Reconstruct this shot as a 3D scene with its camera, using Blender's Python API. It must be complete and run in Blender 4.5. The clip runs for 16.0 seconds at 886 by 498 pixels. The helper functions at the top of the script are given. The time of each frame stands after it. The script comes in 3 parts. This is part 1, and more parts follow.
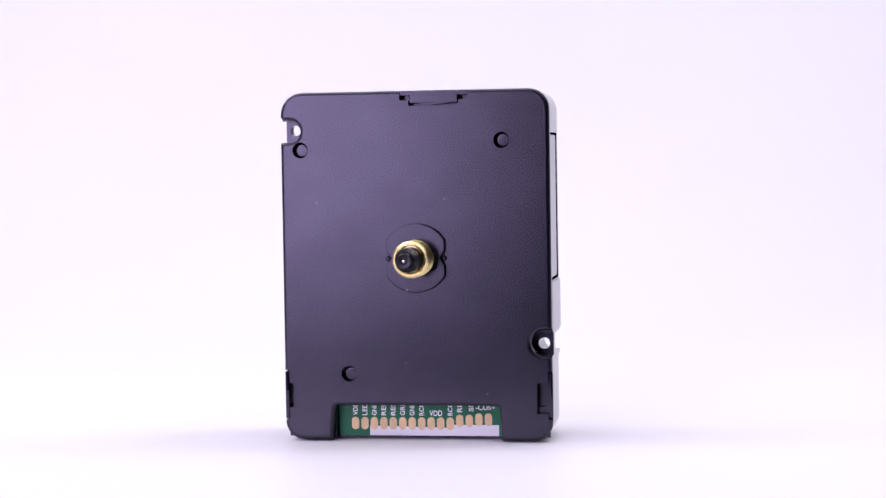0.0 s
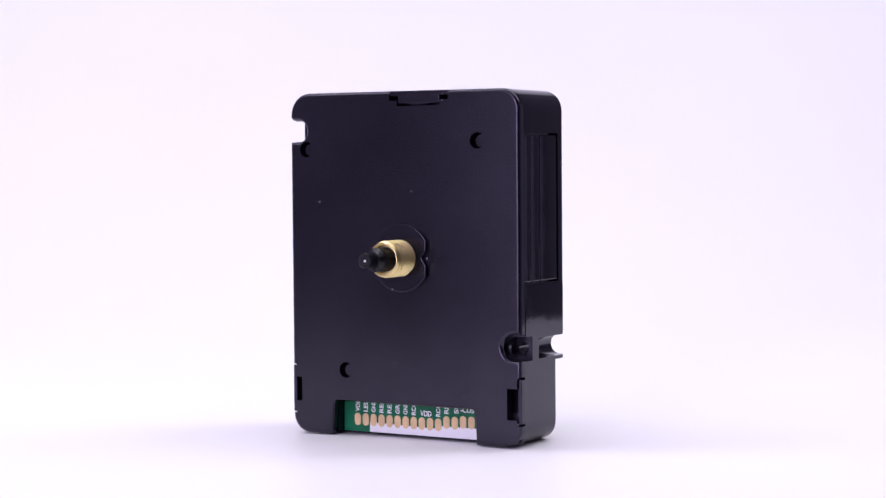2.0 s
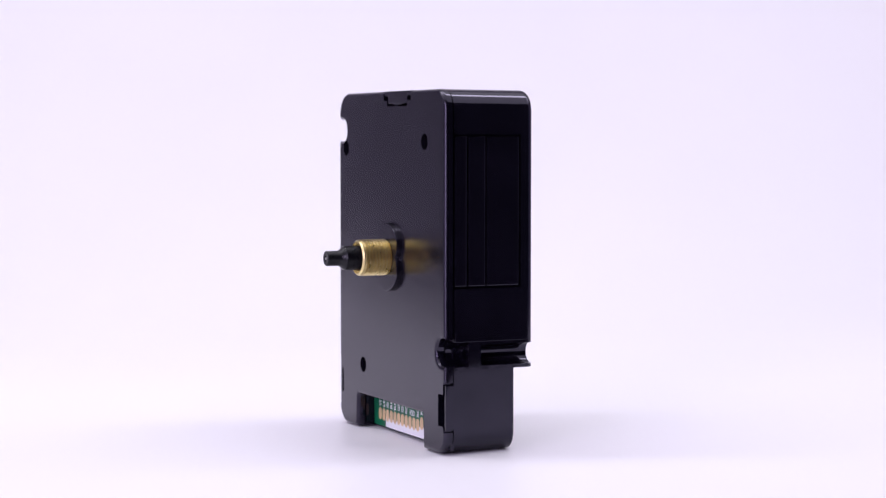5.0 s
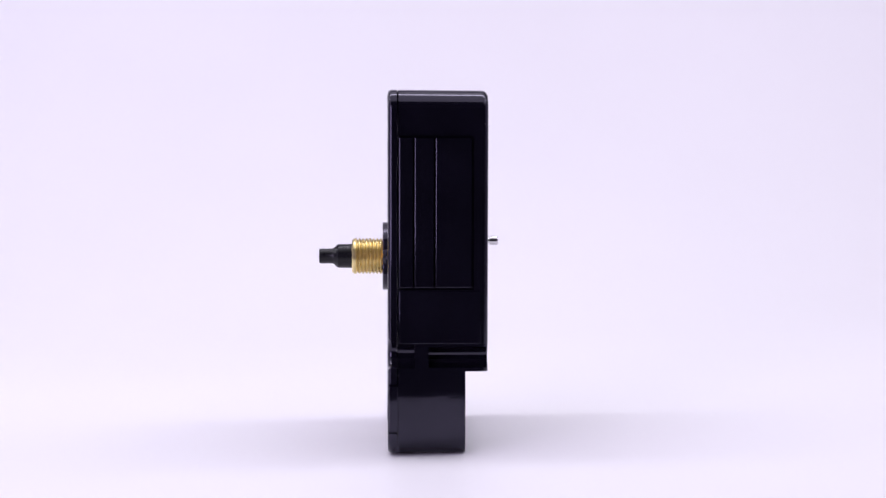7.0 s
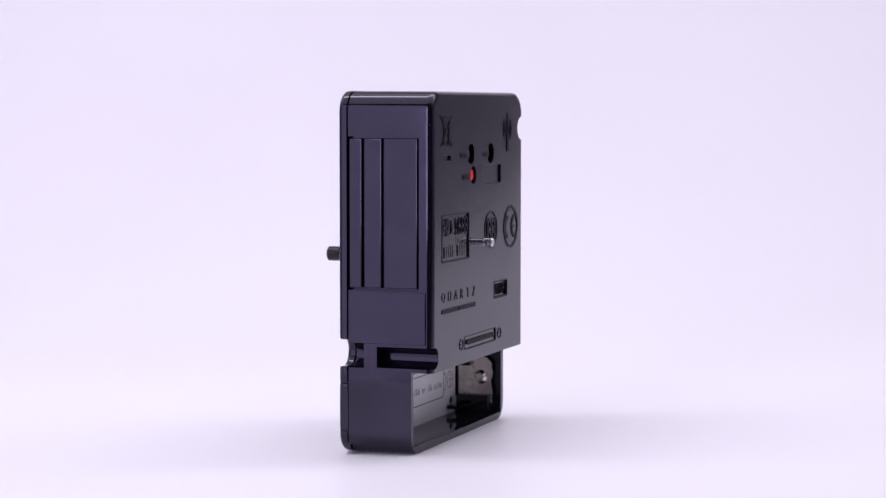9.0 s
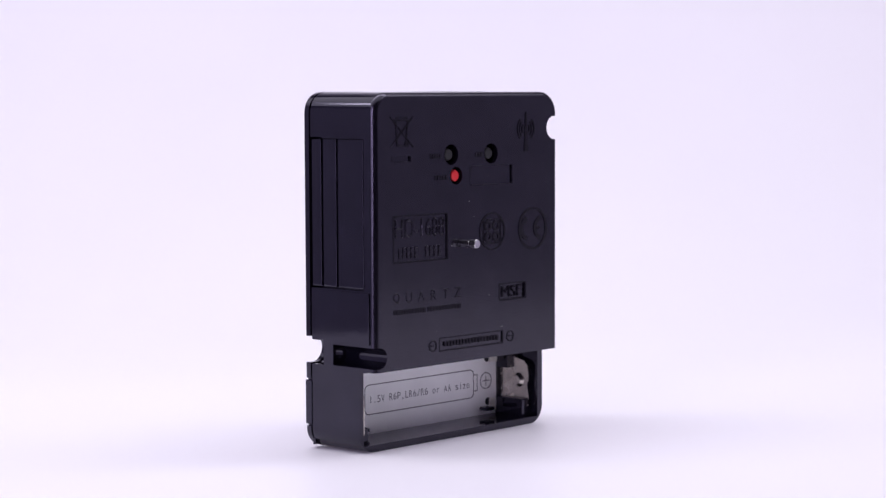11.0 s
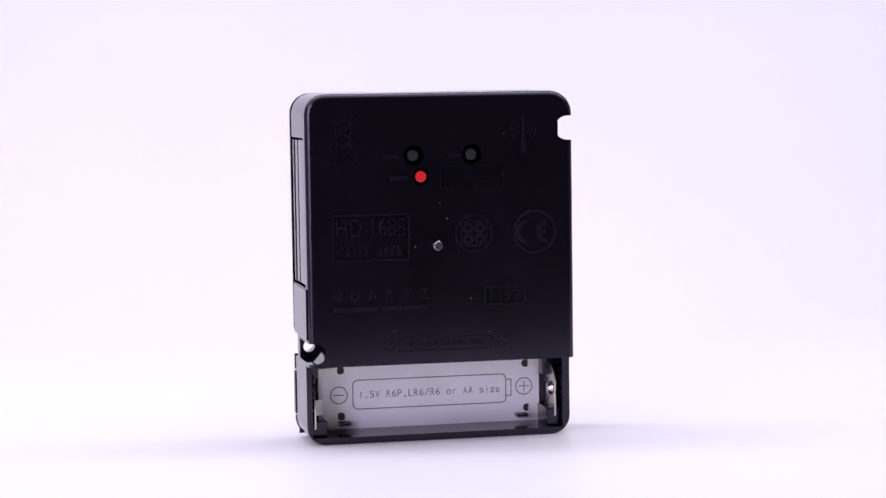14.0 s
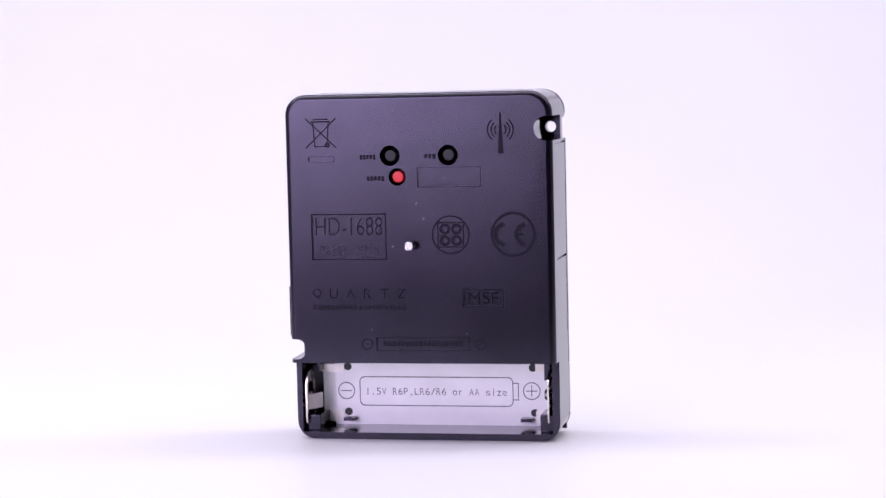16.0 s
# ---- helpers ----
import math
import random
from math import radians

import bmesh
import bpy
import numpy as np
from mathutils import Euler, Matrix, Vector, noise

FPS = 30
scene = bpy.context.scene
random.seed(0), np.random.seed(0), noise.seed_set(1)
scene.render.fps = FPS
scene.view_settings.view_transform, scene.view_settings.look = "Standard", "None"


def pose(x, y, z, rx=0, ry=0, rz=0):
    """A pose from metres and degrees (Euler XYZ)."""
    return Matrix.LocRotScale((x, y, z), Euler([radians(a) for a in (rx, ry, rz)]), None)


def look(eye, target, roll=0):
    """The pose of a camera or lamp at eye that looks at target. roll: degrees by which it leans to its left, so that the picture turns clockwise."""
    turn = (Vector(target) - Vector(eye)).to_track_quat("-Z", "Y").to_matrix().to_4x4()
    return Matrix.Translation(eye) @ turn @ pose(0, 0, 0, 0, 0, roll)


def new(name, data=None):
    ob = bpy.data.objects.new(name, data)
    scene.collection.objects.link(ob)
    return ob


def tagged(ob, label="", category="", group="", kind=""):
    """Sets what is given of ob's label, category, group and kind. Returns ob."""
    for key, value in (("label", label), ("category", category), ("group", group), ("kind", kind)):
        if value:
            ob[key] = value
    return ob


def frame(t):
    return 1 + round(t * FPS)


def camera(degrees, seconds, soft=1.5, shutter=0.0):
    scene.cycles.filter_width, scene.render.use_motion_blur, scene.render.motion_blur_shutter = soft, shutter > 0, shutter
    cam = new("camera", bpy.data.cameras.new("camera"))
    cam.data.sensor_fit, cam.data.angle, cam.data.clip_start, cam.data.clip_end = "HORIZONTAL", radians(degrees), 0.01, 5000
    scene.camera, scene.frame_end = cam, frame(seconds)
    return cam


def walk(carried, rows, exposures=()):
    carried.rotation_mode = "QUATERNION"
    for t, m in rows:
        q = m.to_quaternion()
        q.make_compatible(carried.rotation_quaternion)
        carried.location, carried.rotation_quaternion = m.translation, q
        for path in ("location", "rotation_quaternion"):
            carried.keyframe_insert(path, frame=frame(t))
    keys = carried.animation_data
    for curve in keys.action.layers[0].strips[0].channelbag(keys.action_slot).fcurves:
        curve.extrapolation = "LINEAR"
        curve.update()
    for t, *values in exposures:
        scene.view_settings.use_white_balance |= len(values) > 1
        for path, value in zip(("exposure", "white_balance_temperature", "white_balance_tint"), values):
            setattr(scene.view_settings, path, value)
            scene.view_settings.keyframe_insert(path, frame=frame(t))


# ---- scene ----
# camera on a tripod in front of a small turntable stage
cam = camera(24.42, 16.0, soft=1.4)
EYE = Vector((0.0, -0.4394, 0.0678))
YAW, PITCH, ROLL = 0.480, -3.579, -1.091
AIM = EYE + Vector((math.sin(radians(YAW)) * math.cos(radians(PITCH)),
                    math.cos(radians(YAW)) * math.cos(radians(PITCH)),
                    math.sin(radians(PITCH))))
walk(cam, [(0.0, look(EYE, AIM, ROLL)), (16.0, look(EYE, AIM, ROLL))],
     exposures=[(0.0, -0.02), (2.5, -0.04), (4.2, -0.08), (7.0, -0.19), (9.0, -0.22), (11.5, -0.13), (13.0, -0.08), (16.0, -0.04)])
cam.data.dof.use_dof, cam.data.dof.focus_distance, cam.data.dof.aperture_fstop = True, 0.427, 30

# turn of the clock movement about the stage's axis: seconds, degrees
TURN = [(0.0, -10.5), (0.5, -15.8), (1.0, -21.2), (1.5, -26.8), (2.0, -32.4), (2.5, -37.9), (3.0, -43.4), (3.5, -48.9),
        (4.0, -54.6), (4.2, -56.9), (5.2, -68.5), (6.3, -81.3), (6.5, -83.5), (7.0, -88.8), (7.5, -94.3), (8.0, -99.9),
        (8.5, -105.5), (9.0, -111.2), (9.2, -113.5), (10.2, -124.9), (11.3, -137.4), (11.5, -139.7), (12.0, -145.4),
        (12.5, -151.1), (13.0, -156.8), (13.5, -162.7), (14.0, -168.7), (14.5, -174.7), (15.0, -180.6), (15.5, -186.4),
        (16.0, -192.1)]

LEAN = pose(0, -0.0008, 0.00016, -1.2, 0, 0)     # it leans back a little

# ---- light: a dim studio, two softboxes beside the camera, a softbox and a strip overhead ----
world = bpy.data.worlds.new("studio")
scene.world = world
world.use_nodes = True
world.node_tree.nodes["Background"].inputs[0].default_value = (0.02, 0.02, 0.024, 1)
world.node_tree.nodes["Background"].inputs[1].default_value = 0.3


def softbox(name, eye, target, wide, high, watts, colour):
    lamp = bpy.data.lights.new(name, "AREA")
    lamp.shape, lamp.size, lamp.size_y, lamp.energy, lamp.color = "RECTANGLE", wide, high, watts, colour
    ob = new(name, lamp)
    ob.matrix_world = look(eye, target)
    return ob


softbox("softbox_key", (-0.48, -0.90, 0.25), (0, 0, 0.08), 0.33, 0.54, 4.15, (0.785, 0.672, 1.0))
softbox("softbox_fill", (-0.72, -0.72, 0.29), (0, 0, 0.05), 0.56, 0.86, 3.3, (0.785, 0.672, 1.0))
softbox("softbox_overhead", (0, -0.02, 0.45), (0, -0.02, 0), 1.5, 0.56, 3.8, (0.915, 0.875, 1.0))
softbox("strip_light_overhead", (0, 0.05, 0.47), (0, 0.05, 0), 1.2, 0.06, 2.2, (0.915, 0.875, 1.0))







# ---- materials ----
def node_mat(name, base, rough=0.5, metal=0.0, grain=0.0, grain_scale=900.0, bump=0.0, vary=0.0, vary_scale=60.0, spec=0.5, dust=False, wave=0.0, patchy=0.0, tint=None):
    """Principled material with colour and gloss varied at two scales and a fine relief."""
    mat = bpy.data.materials.new(name)
    mat.use_nodes = True
    nt = mat.node_tree
    bsdf = nt.nodes["Principled BSDF"]
    bsdf.inputs["Roughness"].default_value = rough
    bsdf.inputs["Metallic"].default_value = metal
    bsdf.inputs["Specular IOR Level"].default_value = spec
    bsdf.inputs["Base Color"].default_value = (*base, 1)
    if tint:
        bsdf.inputs["Specular Tint"].default_value = (*tint, 1)
    tc = nt.nodes.new("ShaderNodeTexCoord")
    big = nt.nodes.new("ShaderNodeTexNoise")
    big.inputs["Scale"].default_value, big.inputs["Detail"].default_value = vary_scale, 5
    fine = nt.nodes.new("ShaderNodeTexNoise")
    fine.inputs["Scale"].default_value, fine.inputs["Detail"].default_value = grain_scale, 3
    nt.links.new(tc.outputs["Object"], big.inputs["Vector"])
    nt.links.new(tc.outputs["Object"], fine.inputs["Vector"])
    if vary:
        ramp = nt.nodes.new("ShaderNodeMapRange")
        ramp.inputs["From Min"].default_value, ramp.inputs["From Max"].default_value = 0.3, 0.7
        ramp.inputs["To Min"].default_value, ramp.inputs["To Max"].default_value = 1 - vary, 1 + vary
        nt.links.new(big.outputs["Fac"], ramp.inputs["Value"])
        mul = nt.nodes.new("ShaderNodeVectorMath")
        mul.operation = "SCALE"
        mul.inputs[0].default_value = base
        nt.links.new(ramp.outputs["Result"], mul.inputs["Scale"])
        nt.links.new(mul.outputs["Vector"], bsdf.inputs["Base Color"])
    if dust:                             # sparse pale specks of dust
        cells = nt.nodes.new("ShaderNodeTexVoronoi")
        cells.inputs["Scale"].default_value = 260
        nt.links.new(tc.outputs["Object"], cells.inputs["Vector"])
        near = nt.nodes.new("ShaderNodeMath")
        near.operation, near.inputs[1].default_value = "LESS_THAN", 0.021
        nt.links.new(cells.outputs["Distance"], near.inputs[0])
        blend = nt.nodes.new("ShaderNodeMix")
        blend.data_type = "RGBA"
        blend.inputs["B"].default_value = (0.5, 0.5, 0.52, 1)
        blend.inputs["A"].default_value = (*base, 1)
        for link in list(bsdf.inputs["Base Color"].links):
            nt.links.new(link.from_socket, blend.inputs["A"])
        nt.links.new(near.outputs["Value"], blend.inputs["Factor"])
        nt.links.new(blend.outputs["Result"], bsdf.inputs["Base Color"])
    if patchy:                           # handled plastic: gloss uneven in blotches and fine streaks
        blotch = nt.nodes.new("ShaderNodeTexNoise")
        blotch.inputs["Scale"].default_value, blotch.inputs["Detail"].default_value = 85, 11
        blotch.inputs["Roughness"].default_value = 0.74
        stretch = nt.nodes.new("ShaderNodeMapping")
        stretch.inputs["Scale"].default_value = (1.0, 1.0, 1.4)
        nt.links.new(tc.outputs["Object"], stretch.inputs["Vector"])
        nt.links.new(stretch.outputs["Vector"], blotch.inputs["Vector"])
        level = nt.nodes.new("ShaderNodeMapRange")
        level.inputs["From Min"].default_value, level.inputs["From Max"].default_value = 0.3, 0.7
        level.inputs["To Min"].default_value, level.inputs["To Max"].default_value = spec - patchy, spec + patchy
        nt.links.new(blotch.outputs["Fac"], level.inputs["Value"])
        nt.links.new(level.outputs["Result"], bsdf.inputs["Specular IOR Level"])
    if grain:
        mix = nt.nodes.new("ShaderNodeMath")
        mix.operation = "ADD"
        nt.links.new(big.outputs["Fac"], mix.inputs[0])
        nt.links.new(fine.outputs["Fac"], mix.inputs[1])
        rr = nt.nodes.new("ShaderNodeMapRange")
        rr.inputs["From Min"].default_value, rr.inputs["From Max"].default_value = 0.6, 1.4
        rr.inputs["To Min"].default_value, rr.inputs["To Max"].default_value = rough - grain, rough + grain
        nt.links.new(mix.outputs["Value"], rr.inputs["Value"])
        nt.links.new(rr.outputs["Result"], bsdf.inputs["Roughness"])
    if bump:
        bn = nt.nodes.new("ShaderNodeBump")
        bn.inputs["Strength"].default_value, bn.inputs["Distance"].default_value = bump, 0.0001
        nt.links.new(fine.outputs["Fac"], bn.inputs["Height"])
        nt.links.new(bn.outputs["Normal"], bsdf.inputs["Normal"])
        if wave:                         # slow waviness of a moulded surface
            slow = nt.nodes.new("ShaderNodeBump")
            slow.inputs["Strength"].default_value, slow.inputs["Distance"].default_value = wave, 0.0004
            nt.links.new(big.outputs["Fac"], slow.inputs["Height"])
            nt.links.new(slow.outputs["Normal"], bn.inputs["Normal"])
    return mat


VIOLET_SHEEN = (0.82, 0.77, 1.0)                # violet light put into the black plastics' reflections
BLACK = node_mat("black_moulded_plastic", (0.0050, 0.0042, 0.0075), 0.205, grain=0.03, grain_scale=3200, bump=0.13, dust=True, spec=0.60, wave=0.10, patchy=0.08, vary=0.25, vary_scale=45, tint=VIOLET_SHEEN)
# the smooth plastic's specular tint also colours its reflections violet
GLOSS = node_mat("black_smooth_plastic", (0.0042, 0.0037, 0.0075), 0.06, grain=0.02, grain_scale=900, bump=0.02, spec=0.55, wave=0.10, patchy=0.07, vary=0.25, vary_scale=90, tint=(0.80, 0.76, 1.0))
MARK = node_mat("black_eroded_plastic", (0.0050, 0.0042, 0.0075), 0.28, grain=0.05, grain_scale=3000, bump=0.15, spec=0.50, vary=0.25, tint=VIOLET_SHEEN)
MATT = node_mat("black_matt_plastic", (0.0050, 0.0042, 0.0075), 0.48, grain=0.05, grain_scale=3000, bump=0.3, spec=0.25, vary=0.25, tint=VIOLET_SHEEN)
SHAFT = node_mat("black_shaft_plastic", (0.006, 0.006, 0.008), 0.30, grain=0.05, grain_scale=1500, bump=0.08, spec=0.3, vary=0.2)
RUBBER = node_mat("black_button_plastic", (0.02, 0.02, 0.022), 0.5, grain=0.08, bump=0.2, vary=0.2)
BRASS = node_mat("brass", (0.80, 0.66, 0.31), 0.30, 1.0, grain=0.06, grain_scale=900, bump=0.02, vary=0.15, vary_scale=300)
STEEL = node_mat("bright_steel", (0.72, 0.71, 0.72), 0.25, 1.0, grain=0.08, bump=0.1, vary=0.1, vary_scale=300)
TIN = node_mat("tinned_contact_metal", (0.62, 0.57, 0.52), 0.24, 1.0, grain=0.08, bump=0.15, vary=0.15, vary_scale=200)
GREEN = node_mat("green_solder_mask", (0.004, 0.12, 0.052), 0.35, spec=0.25, grain=0.06, grain_scale=1200, bump=0.1, vary=0.3, vary_scale=250)
PAD = node_mat("bare_copper_pad", (0.70, 0.50, 0.27), 0.42, 0.15, grain=0.08, bump=0.2, vary=0.15, vary_scale=400)
SILK = node_mat("white_silkscreen", (0.82, 0.82, 0.84), 0.5, bump=0.05, vary=0.04)
LABEL = node_mat("silver_grey_label", (0.91, 0.91, 0.91), 0.38, 0.2, grain=0.05, bump=0.05, vary=0.05, vary_scale=120)
INK = node_mat("grey_print", (0.13, 0.125, 0.145), 0.6, vary=0.2, vary_scale=500)
RED = node_mat("red_button_plastic", (0.85, 0.025, 0.03), 0.38, grain=0.06, bump=0.1, vary=0.1)
PALE = node_mat("pale_tinned_tab", (0.88, 0.85, 0.79), 0.4, 0.4, grain=0.08, bump=0.15, vary=0.12, vary_scale=300)
PAPER = node_mat("white_sweep_paper", (0.84, 0.83, 0.85), 0.46, bump=0.03, grain=0.05, grain_scale=700, vary=0.015, vary_scale=6)
BOARD = node_mat("grey_board", (0.30, 0.285, 0.33), 0.8, vary=0.04, vary_scale=5, bump=0.05, grain_scale=300)
# card of the added side reflectors; its lilac tints the plastic's reflections
CARD = node_mat("lilac_reflector_card", (0.66, 0.63, 0.76), 0.8, vary=0.05, vary_scale=5, bump=0.05, grain_scale=300)
DARK = node_mat("dark_studio_paint", (0.11, 0.107, 0.118), 0.8, vary=0.2, vary_scale=3, bump=0.1, grain_scale=60)
WOOD = node_mat("dark_table_board", (0.06, 0.045, 0.035), 0.5, vary=0.3, vary_scale=20, bump=0.1)

MM = 0.001


# ---- mesh helpers (millimetres, in the clock's own space) ----
def mesh_of(bm, name, mat, smooth=35):
    bmesh.ops.recalc_face_normals(bm, faces=bm.faces)
    me = bpy.data.meshes.new(name)
    bm.to_mesh(me)
    bm.free()
    me.materials.append(mat)
    if smooth:
        me.shade_smooth()
        me.set_sharp_from_angle(angle=radians(smooth))
    return me


def part(name, bm, material, parent, label="", smooth=35):
    ob = new(name, mesh_of(bm, name, material, smooth))
    ob.parent = parent
    if smooth:
        ob.modifiers.new("even_normals", "WEIGHTED_NORMAL").keep_sharp = True
    if label:
        tagged(ob, label)
    return ob


def scaled(bm):
    bmesh.ops.scale(bm, vec=(MM, MM, MM), verts=bm.verts)
    return bm


def prism(points, y0, y1, back_bevel=0.0, front_bevel=0.0, segs=3):
    """A plate of outline points (x, z) from y0 (front) to y1 (back), with its rims rounded."""
    bm = bmesh.new()
    a = [bm.verts.new((x, y0, z)) for x, z in points]
    b = [bm.verts.new((x, y1, z)) for x, z in points]
    n = len(points)
    bm.faces.new(a)
    bm.faces.new(b[::-1])
    for i in range(n):
        bm.faces.new((a[i], b[i], b[(i + 1) % n], a[(i + 1) % n]))
    bmesh.ops.recalc_face_normals(bm, faces=bm.faces)
    for y, width in ((y0, front_bevel), (y1, back_bevel)):
        if width:
            rim = [e for e in bm.edges if all(abs(v.co.y - y) < 1e-6 for v in e.verts)]
            bmesh.ops.bevel(bm, geom=rim, offset=width, segments=segs, profile=0.5, affect="EDGES", clamp_overlap=False)
    return bm


def arc(cx, cz, r, a0, a1, n=8):
    return [(cx + r * math.cos(radians(a0 + (a1 - a0) * i / n)), cz + r * math.sin(radians(a0 + (a1 - a0) * i / n))) for i in range(n + 1)]


def rounded(x0, x1, z0, z1, r, n=8):
    """Rounded rectangle; r: one radius, or four from the lower left counter-clockwise."""
    r = r if isinstance(r, (list, tuple)) else (r,) * 4
    return (arc(x0 + r[0], z0 + r[0], r[0], 180, 270, n) + arc(x1 - r[1], z0 + r[1], r[1], 270, 360, n)
            + arc(x1 - r[2], z1 - r[2], r[2], 0, 90, n) + arc(x0 + r[3], z1 - r[3], r[3], 90, 180, n))


def box(x0, x1, y0, y1, z0, z1, bevel=0.0, segs=2):
    bm = bmesh.new()
    bmesh.ops.create_cube(bm, size=1)
    for v in bm.verts:
        v.co = Vector(((x0 + x1) / 2 + v.co.x * (x1 - x0), (y0 + y1) / 2 + v.co.y * (y1 - y0), (z0 + z1) / 2 + v.co.z * (z1 - z0)))
    if bevel:
        bmesh.ops.bevel(bm, geom=list(bm.edges), offset=bevel, segments=segs, profile=0.5, affect="EDGES")
    return bm


def lathe(profile, cx, cz, n=40):
    """A turned solid along y: profile rows of (y, radius)."""
    bm = bmesh.new()
    rings = [[bm.verts.new((cx + r * math.cos(2 * math.pi * i / n), y, cz + r * math.sin(2 * math.pi * i / n))) for i in range(n)]
             for y, r in profile]
    for p, q in zip(rings, rings[1:]):
        for i in range(n):
            bm.faces.new((p[i], q[i], q[(i + 1) % n], p[(i + 1) % n]))
    bm.faces.new(rings[0])
    bm.faces.new(rings[-1][::-1])
    return bm


def joined(*bms):
    out = bmesh.new()
    for bm in bms:
        me = bpy.data.meshes.new("tmp")
        bm.to_mesh(me)
        bm.free()
        out.from_mesh(me)
        bpy.data.meshes.remove(me)
    return out


def carved(bm, cutters):
    """bm less all the cutters."""
    base = new("carve_base", mesh_of(bm, "carve", BLACK, 0))
    made = []
    for c in cutters:
        tool = new("carve_tool", mesh_of(c, "tool", BLACK, 0))
        made.append(tool)
        mod = base.modifiers.new("cut", "BOOLEAN")
        mod.operation, mod.solver, mod.object = "DIFFERENCE", "EXACT", tool
    bpy.context.view_layer.update()
    me = bpy.data.meshes.new_from_object(base.evaluated_get(bpy.context.evaluated_depsgraph_get()))
    out = bmesh.new()
    out.from_mesh(me)
    for ob in (base, *made):
        data = ob.data
        bpy.data.objects.remove(ob)
        bpy.data.meshes.remove(data)
    bpy.data.meshes.remove(me)
    return out


def ring(cx, cz, r0, r1, y0, y1, n=48):
    """A flat ring standing in the plane of the face."""
    bm = bmesh.new()
    v = [[bm.verts.new((cx + r * math.cos(2 * math.pi * i / n), y, cz + r * math.sin(2 * math.pi * i / n))) for i in range(n)]
         for r, y in ((r0, y0), (r0, y1), (r1, y1), (r1, y0))]
    for k in range(4):
        p, q = v[k], v[(k + 1) % 4]
        for i in range(n):
            bm.faces.new((p[i], q[i], q[(i + 1) % n], p[(i + 1) % n]))
    return bm


def stroke(points, width, y0, y1):
    """A band of even width along points (x, z)."""
    pts = [Vector(p) for k, p in enumerate(points) if k == 0 or (Vector(p) - Vector(points[k - 1])).length > 1e-6]
    left, right = [], []
    for k, p in enumerate(pts):
        a = (p - pts[k - 1]).normalized() if k else (pts[1] - p).normalized()
        b = (pts[k + 1] - p).normalized() if k + 1 < len(pts) else a
        n = Vector((-(a + b).y, (a + b).x)).normalized()
        n *= width / 2 / max(0.5, n.dot(Vector((-a.y, a.x))))
        left.append((p.x + n.x, p.y + n.y))
        right.append((p.x - n.x, p.y - n.y))
    return prism(left + right[::-1], y0, y1)


def frame_bars(x0, x1, z0, z1, w, y0, y1):
    return joined(box(x0, x1, y0, y1, z0, z0 + w), box(x0, x1, y0, y1, z1 - w, z1),
                  box(x0, x0 + w, y0, y1, z0 + w, z1 - w), box(x1 - w, x1, y0, y1, z0 + w, z1 - w))


def lettering(name, text, x, z, y, height, material, parent, facing="back", wide=None, turn=0, deep=0.06, heavy=0.0, label="", slope=0.0):
    """Words of the built-in font, centred at (x, z), standing deep mm proud of the plane y."""
    curve = bpy.data.curves.new(name, "FONT")
    curve.body, curve.align_x, curve.align_y = text, "CENTER", "CENTER"
    curve.size, curve.extrude, curve.offset = 1.0, 0.5, heavy
    if slope:                            # moulded letters have sloping flanks
        curve.extrude, curve.bevel_depth, curve.bevel_resolution, curve.offset = 0.0, slope, 0, heavy - slope
    tmp = new("text_tmp", curve)
    bpy.context.view_layer.update()
    me = bpy.data.meshes.new_from_object(tmp.evaluated_get(bpy.context.evaluated_depsgraph_get()))
    bpy.data.objects.remove(tmp)
    bpy.data.curves.remove(curve)
    xs = [v.co.x for v in me.vertices]
    ys = [v.co.y for v in me.vertices]
    cx, cy = (min(xs) + max(xs)) / 2, (min(ys) + max(ys)) / 2
    sy = height / (max(ys) - min(ys))
    sx = wide / (max(xs) - min(xs)) if wide else sy
    c, s = math.cos(radians(turn)), math.sin(radians(turn))
    sign = -1 if facing == "back" else 1
    for v in me.vertices:
        u, w, d = (v.co.x - cx) * sx, (v.co.y - cy) * sy, (v.co.z / slope if slope else v.co.z + 0.5) * deep
        u, w = c * u - s * w, s * u + c * w
        v.co = Vector(((x + sign * u) * MM, (y - sign * d) * MM, (z + w) * MM))
    me.name = name
    me.materials.clear()
    me.materials.append(material)
    ob = new(name, me)
    ob.parent = parent
    if label:
        tagged(ob, label)
    return ob


# ---- the studio ----
def plain(name, bm, mat, label, category):
    ob = new(name, mesh_of(bm, name, mat))
    return tagged(ob, label, category, kind="structure")


def sweep():
    """White paper: flat on the table, curving up into the background."""
    prof = [(-0.115, 0.0), (0.0, 0.0), (0.16, 0.0)]
    prof += [(0.16 + 0.28 * math.sin(radians(a)), 0.28 - 0.28 * math.cos(radians(a))) for a in range(3, 91, 3)]
    prof += [(0.44, 0.6), (0.44, 1.1)]
    bm = bmesh.new()
    rows = []
    for dz in (0.0, -0.002):
        for x in (-0.25, 0.25):
            rows.append([bm.verts.new((x, y - (dz if z > 0.14 else 0), z + (dz if z <= 0.14 else 0))) for y, z in prof])
    a, b, c, d = rows
    for i in range(len(prof) - 1):
        bm.faces.new((a[i], b[i], b[i + 1], a[i + 1]))
        bm.faces.new((c[i], c[i + 1], d[i + 1], d[i]))
        bm.faces.new((a[i], a[i + 1], c[i + 1], c[i]))
        bm.faces.new((b[i], d[i], d[i + 1], b[i + 1]))
    bm.faces.new((a[0], c[0], d[0], b[0]))
    bm.faces.new((a[-1], b[-1], d[-1], c[-1]))
    return bm


